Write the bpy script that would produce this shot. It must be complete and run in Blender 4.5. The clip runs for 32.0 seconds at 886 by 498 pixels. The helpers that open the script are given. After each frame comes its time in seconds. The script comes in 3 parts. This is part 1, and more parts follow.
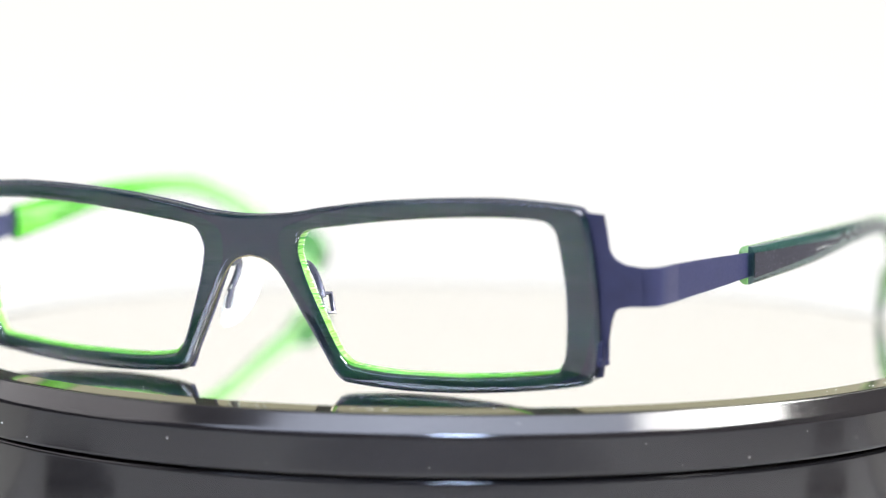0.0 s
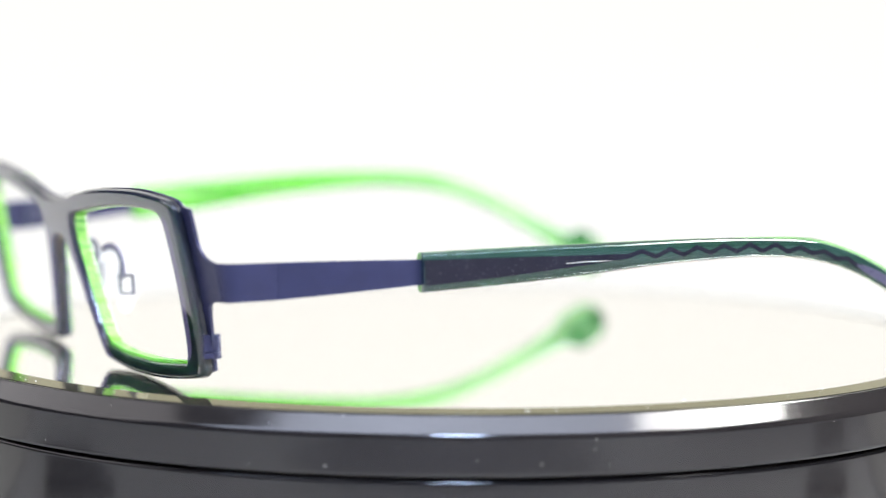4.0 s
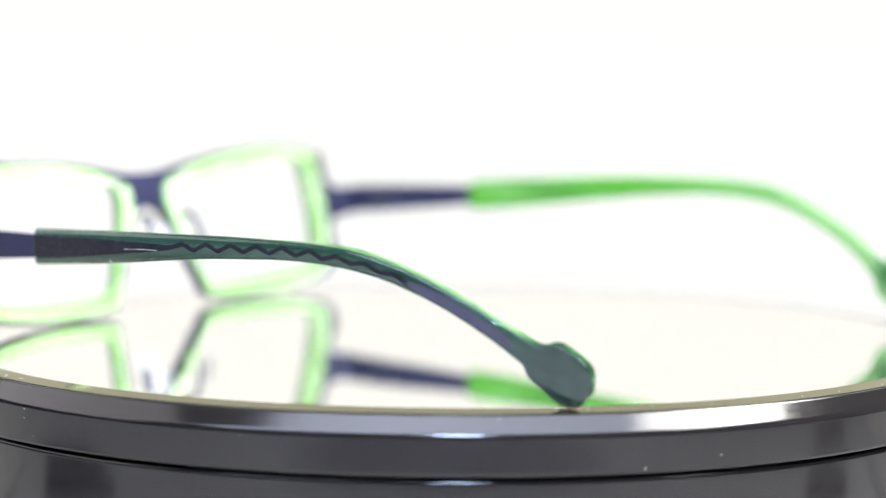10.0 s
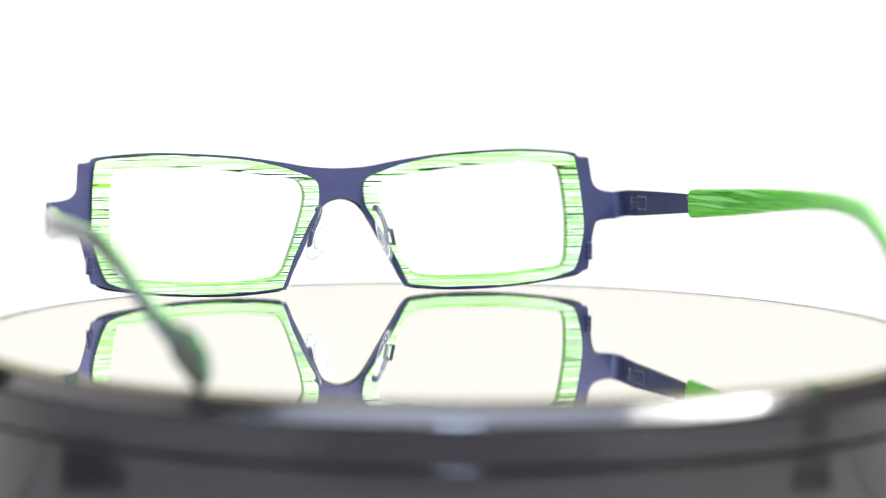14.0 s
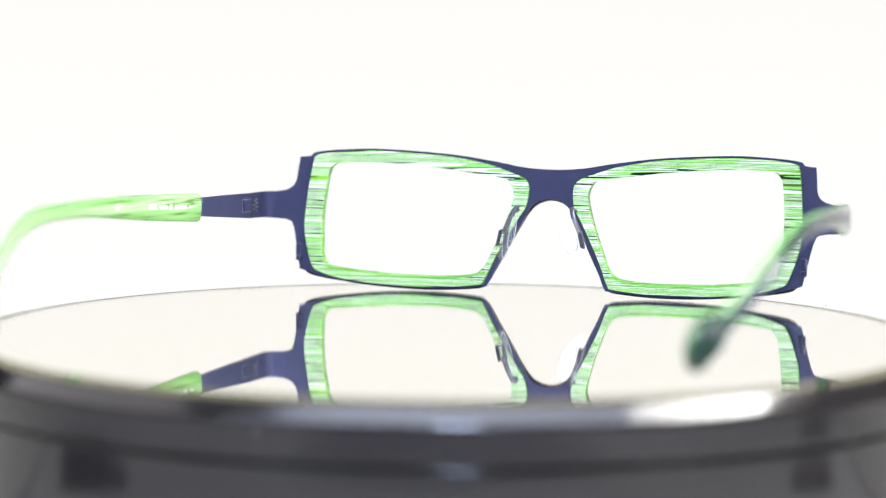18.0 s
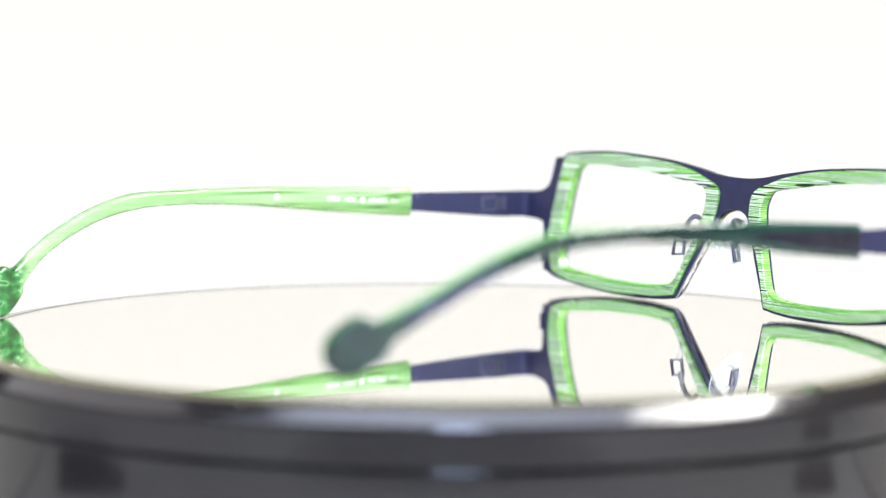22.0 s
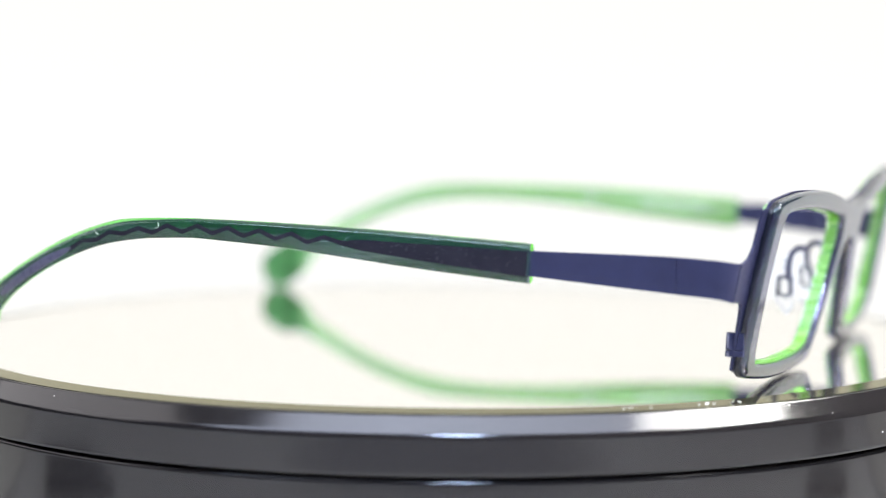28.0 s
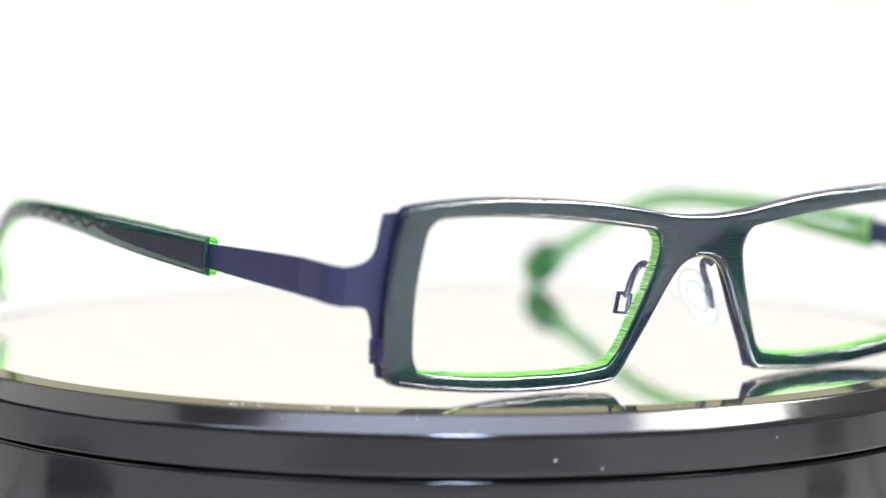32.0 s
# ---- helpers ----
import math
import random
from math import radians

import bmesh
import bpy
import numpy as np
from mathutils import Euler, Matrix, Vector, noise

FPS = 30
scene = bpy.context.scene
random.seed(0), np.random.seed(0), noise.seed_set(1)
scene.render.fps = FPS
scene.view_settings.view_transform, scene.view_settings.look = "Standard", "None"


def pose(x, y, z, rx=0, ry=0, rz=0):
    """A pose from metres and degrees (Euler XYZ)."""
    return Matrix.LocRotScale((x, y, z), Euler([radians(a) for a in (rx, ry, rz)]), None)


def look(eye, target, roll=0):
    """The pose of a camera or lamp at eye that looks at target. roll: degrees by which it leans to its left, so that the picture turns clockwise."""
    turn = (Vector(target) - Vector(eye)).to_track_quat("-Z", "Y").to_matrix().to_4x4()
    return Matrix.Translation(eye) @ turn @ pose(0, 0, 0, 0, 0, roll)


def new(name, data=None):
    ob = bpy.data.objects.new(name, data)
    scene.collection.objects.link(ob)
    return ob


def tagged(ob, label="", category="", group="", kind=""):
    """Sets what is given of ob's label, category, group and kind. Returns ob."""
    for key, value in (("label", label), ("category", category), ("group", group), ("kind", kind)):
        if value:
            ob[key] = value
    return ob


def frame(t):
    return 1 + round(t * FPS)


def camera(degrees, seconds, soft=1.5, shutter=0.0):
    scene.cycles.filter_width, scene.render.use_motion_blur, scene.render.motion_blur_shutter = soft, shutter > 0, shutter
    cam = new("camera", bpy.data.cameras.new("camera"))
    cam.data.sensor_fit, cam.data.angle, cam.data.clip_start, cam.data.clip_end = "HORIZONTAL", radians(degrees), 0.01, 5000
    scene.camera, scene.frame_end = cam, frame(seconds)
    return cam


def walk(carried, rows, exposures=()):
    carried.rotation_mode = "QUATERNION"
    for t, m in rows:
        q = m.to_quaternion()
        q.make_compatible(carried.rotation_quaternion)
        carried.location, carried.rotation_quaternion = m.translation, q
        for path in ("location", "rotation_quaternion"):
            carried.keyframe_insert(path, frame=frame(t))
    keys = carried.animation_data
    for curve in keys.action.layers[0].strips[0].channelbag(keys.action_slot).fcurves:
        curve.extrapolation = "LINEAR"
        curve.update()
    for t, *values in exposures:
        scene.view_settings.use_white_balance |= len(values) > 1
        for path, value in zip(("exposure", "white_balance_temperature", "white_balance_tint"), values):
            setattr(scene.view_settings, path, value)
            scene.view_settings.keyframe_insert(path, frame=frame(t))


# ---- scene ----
# ---------------------------------------------------------------- camera
MM = 0.001
cam = camera(20.747, 32.0, soft=1.15)


def aimed(y, z):
    """The camera on its tripod, tipped 5 degrees down."""
    return look((0, y, z), (-0.00264, y + 1.0, z - 0.0883), 0.4)


FOCUS = [(0.0, 0), (10.6, 0), (10.9, 0.16), (11.5, 0.18), (12.0, 0.3), (12.3, 0.36), (12.55, 0.45), (12.75, 1), (19.65, 1), (19.8, 0.6), (20.1, 0), (20.6, 0), (20.9, 0.1), (21.65, 0.15), (21.9, 0.8), (22.45, 0.72), (22.7, 0.4), (23.0, 0.2), (24.0, 0.1), (24.6, 0), (32.0, 0)]
walk(cam, [(t, aimed(-0.525 - 0.0194 * f, 0.0650 + 0.0015 * f)) for t, f in FOCUS],
     [(0.0, 0.02), (13.0, 0.04), (16.0, 0.0), (18.0, -0.02), (20.2, -0.05), (21.5, 0.0), (32.0, 0.03)])
# the lens is refocused between the near edge of the turntable and its far half
focus = new("focus_mark")
cam.data.dof.use_dof = True
cam.data.dof.aperture_fstop = 7.6
cam.data.dof.focus_object = focus

# ---------------------------------------------------------------- light
world = bpy.data.worlds.new("world")
scene.world = world
world.use_nodes = True
world.node_tree.nodes["Background"].inputs[0].default_value = (1.0, 0.97, 0.93, 1)
world.node_tree.nodes["Background"].inputs[1].default_value = 0.25


def area(name, eye, target, sx, sy, watts, colour=(1, 1, 1), roll=0):
    d = bpy.data.lights.new(name, "AREA")
    d.shape, d.size, d.size_y, d.energy, d.color = "RECTANGLE", sx, sy, watts, colour
    ob = new(name, d)
    ob.matrix_world = look(eye, target, roll)
    return ob


right = area("right_softbox", (0.6, -0.29, 0.62), (-0.13, -0.34, 0.0), 0.86, 0.3, 8.6, (1.0, 0.985, 0.96))
right.data.spread = radians(70)
front = area("front_softbox", (-0.05, -0.8, 0.96), (0.1, -0.1, 0.0), 2.0, 0.4, 12.0, (0.7, 0.78, 1.0), 14)
front.data.spread = radians(130)
area("left_softbox", (-1.1, 0.0, 0.62), (0.0, -0.1, 0.0), 1.1, 0.7, 5.2, (1.0, 0.96, 0.98))
area("small_lamp", (0.035, -0.9, 0.56), (0.0, -0.1, 0.0), 0.15, 0.11, 9.0, (0.55, 0.7, 1.0))
# unseen overhead panel, added as a soft ambient fill
area("ambient_fill", (0.0, -0.3, 1.88), (0.0, -0.3, 0.0), 2.4, 2.4, 17.0, (1.0, 0.98, 0.96))

# ---------------------------------------------------------------- materials


def material(name):
    m = bpy.data.materials.new(name)
    m.use_nodes = True
    nt = m.node_tree
    return m, nt, nt.nodes["Principled BSDF"]


def coords(nt, scale, kind="Object"):
    tc = nt.nodes.new("ShaderNodeTexCoord")
    mp = nt.nodes.new("ShaderNodeMapping")
    mp.inputs["Scale"].default_value = scale
    nt.links.new(tc.outputs[kind], mp.inputs[0])
    return mp.outputs[0]


def noise_of(nt, vec, scale, detail=3.0, rough=0.55):
    n = nt.nodes.new("ShaderNodeTexNoise")
    n.inputs["Scale"].default_value, n.inputs["Detail"].default_value, n.inputs["Roughness"].default_value = scale, detail, rough
    nt.links.new(vec, n.inputs["Vector"])
    return n.outputs["Fac"]


def ramp(nt, fac, stops, constant=False):
    r = nt.nodes.new("ShaderNodeValToRGB")
    r.color_ramp.interpolation = "CONSTANT" if constant else "LINEAR"
    while len(r.color_ramp.elements) < len(stops):
        r.color_ramp.elements.new(0.5)
    for e, (p, c) in zip(r.color_ramp.elements, stops):
        e.position, e.color = p, (*c, 1)
    nt.links.new(fac, r.inputs[0])
    return r.outputs[0]


def bump(nt, bsdf, fac, strength, distance):
    b = nt.nodes.new("ShaderNodeBump")
    b.inputs["Strength"].default_value, b.inputs["Distance"].default_value = strength, distance
    nt.links.new(fac, b.inputs["Height"])
    nt.links.new(b.outputs[0], bsdf.inputs["Normal"])


def varied(name, dark, light, scale, rough=0.4, metal=0.0, grain=0.0, coat=0.0, rough_to=None):
    """A surface whose colour drifts between two tones, with fine relief and uneven gloss."""
    m, nt, b = material(name)
    vec = coords(nt, (1, 1, 1))
    f = noise_of(nt, vec, scale)
    nt.links.new(ramp(nt, f, [(0.3, dark), (0.7, light)]), b.inputs["Base Color"])
    b.inputs["Metallic"].default_value = metal
    b.inputs["Coat Weight"].default_value = coat
    b.inputs["Coat Roughness"].default_value = 0.04
    g = noise_of(nt, vec, scale * 9, 4)
    hi = rough_to if rough_to else rough * 1.5
    nt.links.new(ramp(nt, g, [(0.3, (rough,) * 3), (0.75, (hi,) * 3)]), b.inputs["Roughness"])
    if grain:
        bump(nt, b, g, grain, 0.0004)
    return m


def green_acetate(name, vec_scale, stops, detail=2.5, crisp=False):
    """Layered acetate: thin streaks of dark, lime and near-white, letting light through."""
    m, nt, b = material(name)
    f = noise_of(nt, coords(nt, vec_scale), 1.0, detail, 0.6)
    col = ramp(nt, f, stops, crisp)
    nt.links.new(col, b.inputs["Base Color"])
    b.inputs["Roughness"].default_value = 0.15
    b.inputs["Coat Weight"].default_value = 0.15
    b.inputs["Coat Roughness"].default_value = 0.05
    tr = nt.nodes.new("ShaderNodeBsdfTranslucent")
    nt.links.new(col, tr.inputs[0])
    mix = nt.nodes.new("ShaderNodeMixShader")
    mix.inputs[0].default_value = 0.5
    nt.links.new(b.outputs[0], mix.inputs[1])
    nt.links.new(tr.outputs[0], mix.inputs[2])
    nt.links.new(mix.outputs[0], nt.nodes["Material Output"].inputs[0])
    return m


BLUE = varied("blue_anodised_metal", (0.0155, 0.0175, 0.053), (0.021, 0.0235, 0.068), 220, 0.34, 0.34, 0.03)
NAVY = varied("navy_core", (0.009, 0.0085, 0.015), (0.013, 0.0125, 0.02), 200, 0.2, 0.0, 0.0, 0.0)
NAVY.node_tree.nodes["Principled BSDF"].inputs["Specular IOR Level"].default_value = 0.25
BACKING = varied("navy_acetate", (0.007, 0.008, 0.014), (0.011, 0.012, 0.02), 160, 0.15, 0.0, 0.0, 0.0)
BAR = varied("violet_grey_core", (0.04, 0.038, 0.07), (0.055, 0.052, 0.09), 200, 0.25)
VIOLET = varied("violet_tint_layer", (0.3, 0.25, 0.12), (0.36, 0.3, 0.145), 120, 0.5)
LAMINATE, nt, b = material("dark_teal_laminate")
nt.links.new(ramp(nt, noise_of(nt, coords(nt, (7, 20, 760)), 1.0, 3.0, 0.6), [(0.36, (0.006, 0.010, 0.016)), (0.46, (0.009, 0.018, 0.023)), (0.53, (0.012, 0.05, 0.04)), (0.57, (0.009, 0.02, 0.024)), (0.66, (0.014, 0.052, 0.046))]), b.inputs["Base Color"])
b.inputs["Roughness"].default_value = 0.06
SLEEVE_OUT, nt, b = material("teal_sleeve")
nt.links.new(ramp(nt, noise_of(nt, coords(nt, (60, 16, 420)), 1.0, 3.0, 0.6), [(0.32, (0.012, 0.036, 0.03)), (0.46, (0.022, 0.06, 0.048)), (0.55, (0.03, 0.072, 0.06)), (0.68, (0.05, 0.1, 0.09))]), b.inputs["Base Color"])
b.inputs["Roughness"].default_value = 0.08


def let_through(m, tint, share, gloss=0.05, sheen=0.042):
    """Makes a tinted acetate partly clear, under a clear glossy skin."""
    t = m.node_tree
    clear, mix = t.nodes.new("ShaderNodeBsdfTransparent"), t.nodes.new("ShaderNodeMixShader")
    skin, top = t.nodes.new("ShaderNodeBsdfGlossy"), t.nodes.new("ShaderNodeMixShader")
    slant, power, gain = t.nodes.new("ShaderNodeLayerWeight"), t.nodes.new("ShaderNodeMath"), t.nodes.new("ShaderNodeMath")
    power.operation, gain.operation = "POWER", "MULTIPLY_ADD"
    power.inputs[1].default_value, gain.inputs[1].default_value, gain.inputs[2].default_value = 3.4, 0.94, sheen
    clear.inputs[0].default_value, mix.inputs[0].default_value = (*tint, 1), share
    skin.inputs["Roughness"].default_value = gloss
    t.links.new(slant.outputs["Facing"], power.inputs[0])
    t.links.new(power.outputs[0], gain.inputs[0])
    body = t.nodes["Principled BSDF"]
    body.inputs["Coat Weight"].default_value = body.inputs["Specular IOR Level"].default_value = 0.0
    t.links.new(body.outputs[0], mix.inputs[1])
    t.links.new(clear.outputs[0], mix.inputs[2])
    t.links.new(gain.outputs[0], top.inputs[0])
    t.links.new(mix.outputs[0], top.inputs[1])
    t.links.new(skin.outputs[0], top.inputs[2])
    t.links.new(top.outputs[0], t.nodes["Material Output"].inputs[0])


let_through(LAMINATE, (0.56, 0.52, 0.78), 0.6, 0.03, 0.06)
let_through(SLEEVE_OUT, (0.5, 0.62, 0.72), 0.6, 0.05, 0.06)
DARK_STREAK, LIME, LEAF, PALE = (0.008, 0.04, 0.014), (0.27, 0.64, 0.05), (0.38, 0.75, 0.22), (0.96, 1.0, 0.88)
OLIVE, TEAL = (0.09, 0.2, 0.02), (0.012, 0.07, 0.05)
STREAKS = [(0.0, LEAF), (0.33, DARK_STREAK), (0.345, PALE), (0.368, LEAF), (0.398, OLIVE), (0.412, PALE), (0.436, LEAF), (0.46, DARK_STREAK), (0.475, PALE), (0.498, LEAF), (0.516, PALE), (0.534, TEAL), (0.548, LEAF), (0.563, PALE), (0.586, LEAF), (0.605, DARK_STREAK), (0.619, PALE), (0.64, LIME), (0.67, DARK_STREAK), (0.684, LEAF)]
GREEN = green_acetate("green_striped_acetate", (5, 20, 700), STREAKS, 0.4, True)
LIME_STREAKS = [(p, {DARK_STREAK: (0.12, 0.4, 0.05), OLIVE: (0.18, 0.42, 0.05), TEAL: (0.1, 0.4, 0.1), PALE: (0.46, 0.78, 0.28), LEAF: (0.22, 0.6, 0.1), LIME: (0.32, 0.66, 0.08)}[c]) for p, c in STREAKS]
LIME_LAYER = green_acetate("lime_acetate", (5, 20, 700), LIME_STREAKS, 0.4, True)


def sleeve_acetate(name, vec_scale, stops, tail, paddle, share=0.62, washed_tip=False):
    """Streaked sleeve acetate with painted light: backlit pale bend, shaded deep green tip."""
    m = green_acetate(name, vec_scale, stops, 2.0)
    nt = m.node_tree
    tc, split = nt.nodes.new("ShaderNodeTexCoord"), nt.nodes.new("ShaderNodeSeparateXYZ")
    nt.links.new(tc.outputs["Object"], split.inputs[0])
    streak = noise_of(nt, coords(nt, (120, 260, 420)), 1.0, 2.0)
    tip = ramp(nt, streak, [(0.36, tuple(0.35 * c for c in paddle)), (0.48, paddle), (0.56, tuple(1.6 * c for c in paddle)), (0.6, tail), (0.64, paddle)])
    old = nt.nodes["Principled BSDF"].inputs["Base Color"].links[0].from_socket
    for lo, hi, most, tone in ((0.08, 0.13, share, tail), (0.1455, 0.1495, 0.9, tip)):
        span, mix = nt.nodes.new("ShaderNodeMapRange"), nt.nodes.new("ShaderNodeMix")
        span.inputs["From Min"].default_value, span.inputs["From Max"].default_value, span.inputs["To Max"].default_value = lo, hi, most
        mix.data_type = "RGBA"
        nt.links.new(split.outputs["Y"], span.inputs["Value"])
        factor = span.outputs[0]
        if washed_tip and tone is tip:
            # washed-out light painted on the lower tip; only the upper half is deep green
            rise, upper, both_ways = (nt.nodes.new(k) for k in ("ShaderNodeMath", "ShaderNodeMapRange", "ShaderNodeMath"))
            rise.operation, both_ways.operation, rise.inputs[1].default_value = "MULTIPLY_ADD", "MULTIPLY", 0.7
            upper.inputs["From Min"].default_value, upper.inputs["From Max"].default_value = 0.1125, 0.1145
            nt.links.new(split.outputs["Y"], rise.inputs[0])
            nt.links.new(split.outputs["Z"], rise.inputs[2])
            nt.links.new(rise.outputs[0], upper.inputs["Value"])
            nt.links.new(upper.outputs[0], both_ways.inputs[0])
            nt.links.new(factor, both_ways.inputs[1])
            factor = both_ways.outputs[0]
        nt.links.new(factor, mix.inputs["Factor"])
        nt.links.new(old, mix.inputs[6])
        if isinstance(tone, tuple):
            mix.inputs[7].default_value = (*tone, 1)
        else:
            nt.links.new(tone, mix.inputs[7])
        old = mix.outputs[2]
    nt.links.new(old, nt.nodes["Principled BSDF"].inputs["Base Color"])
    nt.links.new(old, nt.nodes["Translucent BSDF"].inputs[0])
    return m


GREEN_SLEEVE = sleeve_acetate("green_sleeve_acetate", (150, 10, 520), [(0.3, (0.03, 0.2, 0.012)), (0.42, (0.12, 0.5, 0.035)), (0.54, (0.17, 0.56, 0.07)), (0.6, (0.04, 0.24, 0.02)), (0.64, (0.2, 0.58, 0.1)), (0.72, (0.42, 0.72, 0.3))], (0.46, 0.68, 0.37), (0.022, 0.16, 0.035), 0.66, True)
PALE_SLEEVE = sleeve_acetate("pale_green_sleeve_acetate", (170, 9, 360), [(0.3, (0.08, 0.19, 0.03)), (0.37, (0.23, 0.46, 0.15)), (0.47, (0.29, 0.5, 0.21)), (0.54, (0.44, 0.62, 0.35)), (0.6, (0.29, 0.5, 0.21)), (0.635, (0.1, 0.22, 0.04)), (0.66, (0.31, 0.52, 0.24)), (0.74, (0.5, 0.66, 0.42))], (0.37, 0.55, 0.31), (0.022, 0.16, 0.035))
PLASTIC = varied("black_gloss_plastic", (0.0105, 0.0092, 0.0092), (0.0135, 0.012, 0.012), 60, 0.1, 0.0, 0.0, 0.0, 0.15)
GROOVE = varied("matt_black", (0.004, 0.004, 0.005), (0.008, 0.008, 0.009), 60, 0.7)
DARK_SHEET = varied("dark_sheet_grey", (0.1, 0.1, 0.11), (0.14, 0.14, 0.15), 200, 0.9, 0.0, 0.1)
TABLETOP = varied("grey_table", (0.3, 0.295, 0.29), (0.35, 0.345, 0.34), 5, 0.6, 0.0, 0.03)
ROOM = varied("grey_wall_paint", (0.1, 0.1, 0.1), (0.13, 0.13, 0.13), 3, 0.8, 0.0, 0.05)
# pale metal of small fittings, also used to paint glints on blue edges
GLINT_METAL = varied("pale_metal_and_glints", (0.22, 0.22, 0.3), (0.34, 0.34, 0.42), 300, 0.22, 0.6)
STEEL = varied("dark_steel", (0.035, 0.036, 0.06), (0.07, 0.07, 0.1), 300, 0.25, 0.5)
WHITE = varied("white_print", (0.8, 0.85, 0.78), (0.86, 0.9, 0.84), 300, 0.5)
RING = varied("grey_clear_moulding", (0.42, 0.44, 0.46), (0.52, 0.54, 0.56), 400, 0.2)
DUST = varied("pale_dust", (0.6, 0.6, 0.58), (0.8, 0.8, 0.78), 900, 0.8)

MIRROR, nt, b = material("mirror_silver")
b.inputs["Metallic"].default_value, b.inputs["Roughness"].default_value = 1.0, 0.004
nt.links.new(ramp(nt, noise_of(nt, coords(nt, (1, 1, 1)), 14), [(0.3, (0.99, 0.975, 0.91)), (0.7, (0.995, 0.98, 0.92))]), b.inputs["Base Color"])
GLASS, nt, b = material("dusty_cover_glass")
b.inputs["Base Color"].default_value, b.inputs["Roughness"].default_value = (0.8, 0.79, 0.76, 1), 0.9
b.inputs["Specular IOR Level"].default_value = 0.0
clear, film, sheen = nt.nodes.new("ShaderNodeBsdfTransparent"), nt.nodes.new("ShaderNodeMixShader"), nt.nodes.new("ShaderNodeMixShader")
skin, facing, slant = nt.nodes.new("ShaderNodeBsdfGlossy"), nt.nodes.new("ShaderNodeLayerWeight"), nt.nodes.new("ShaderNodeMath")
slant.operation, slant.inputs[1].default_value, skin.inputs["Roughness"].default_value = "POWER", 9.0, 0.003
skin.inputs[0].default_value = (1, 1, 1, 1)
nt.links.new(facing.outputs["Facing"], slant.inputs[0])
nt.links.new(ramp(nt, noise_of(nt, coords(nt, (1, 1, 1)), 40, 4), [(0.3, (0.001,) * 3), (0.75, (0.006,) * 3)]), film.inputs[0])
nt.links.new(clear.outputs[0], film.inputs[1])
nt.links.new(b.outputs[0], film.inputs[2])
nt.links.new(slant.outputs[0], sheen.inputs[0])
nt.links.new(film.outputs[0], sheen.inputs[1])
nt.links.new(skin.outputs[0], sheen.inputs[2])
nt.links.new(sheen.outputs[0], nt.nodes["Material Output"].inputs[0])
EDGE, nt, b = material("olive_glass_border")
b.inputs["Metallic"].default_value, b.inputs["Roughness"].default_value = 0.9, 0.03
nt.links.new(ramp(nt, noise_of(nt, coords(nt, (1, 1, 1)), 30), [(0.3, (0.17, 0.163, 0.12)), (0.7, (0.195, 0.187, 0.14))]), b.inputs["Base Color"])
b.inputs["Specular Tint"].default_value = (0.85, 0.83, 0.68, 1)
CLEAR, nt, b = material("clear_silicone")
b.inputs["Base Color"].default_value, b.inputs["Roughness"].default_value = (0.9, 0.92, 0.92, 1), 0.1
clear, mix = nt.nodes.new("ShaderNodeBsdfTransparent"), nt.nodes.new("ShaderNodeMixShader")
mix.inputs[0].default_value = 0.9
nt.links.new(b.outputs[0], mix.inputs[1])
nt.links.new(clear.outputs[0], mix.inputs[2])
nt.links.new(mix.outputs[0], nt.nodes["Material Output"].inputs[0])
# emission stands in for light on the paper, dimmer and warmer higher up
GLOWING_PAPER, nt, b = material("self_glowing_paper")
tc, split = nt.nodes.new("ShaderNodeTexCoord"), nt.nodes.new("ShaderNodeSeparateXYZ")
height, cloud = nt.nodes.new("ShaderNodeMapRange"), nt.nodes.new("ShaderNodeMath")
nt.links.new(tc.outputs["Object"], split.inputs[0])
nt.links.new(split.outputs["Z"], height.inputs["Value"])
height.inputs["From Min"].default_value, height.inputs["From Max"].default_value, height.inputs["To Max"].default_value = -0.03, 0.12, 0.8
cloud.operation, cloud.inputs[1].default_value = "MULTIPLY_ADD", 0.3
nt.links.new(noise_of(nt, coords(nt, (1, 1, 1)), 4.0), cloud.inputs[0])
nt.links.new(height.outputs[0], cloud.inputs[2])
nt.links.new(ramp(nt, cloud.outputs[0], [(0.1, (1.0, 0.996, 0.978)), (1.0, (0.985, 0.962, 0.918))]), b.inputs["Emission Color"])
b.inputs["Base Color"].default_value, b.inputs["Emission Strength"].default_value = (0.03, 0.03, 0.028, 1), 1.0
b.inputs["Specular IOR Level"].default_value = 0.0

# ---------------------------------------------------------------- mesh helpers


def part(name, bm, mat, parent=None, label="", smooth=40, bevel=0.0, segments=2):
    """One mesh object out of a bmesh, under a thing or a part."""
    bmesh.ops.remove_doubles(bm, verts=bm.verts, dist=1e-7)
    bmesh.ops.recalc_face_normals(bm, faces=bm.faces)
    me = bpy.data.meshes.new(name)
    bm.to_mesh(me)
    bm.free()
    me.materials.append(mat)
    if smooth:
        me.polygons.foreach_set("use_smooth", [True] * len(me.polygons))
        if not bevel:
            me.set_sharp_from_angle(angle=radians(smooth))
    ob = new(name, me)
    if parent:
        ob.parent = parent
    if label:
        tagged(ob, label)
    if bevel:
        md = ob.modifiers.new("bevel", "BEVEL")
        md.width, md.segments, md.limit_method, md.angle_limit = bevel, segments, "ANGLE", radians(50)
        md.harden_normals = True
    return ob


def thing(name, label, category, group="", kind=""):
    return tagged(new(name), label, category, group, kind)


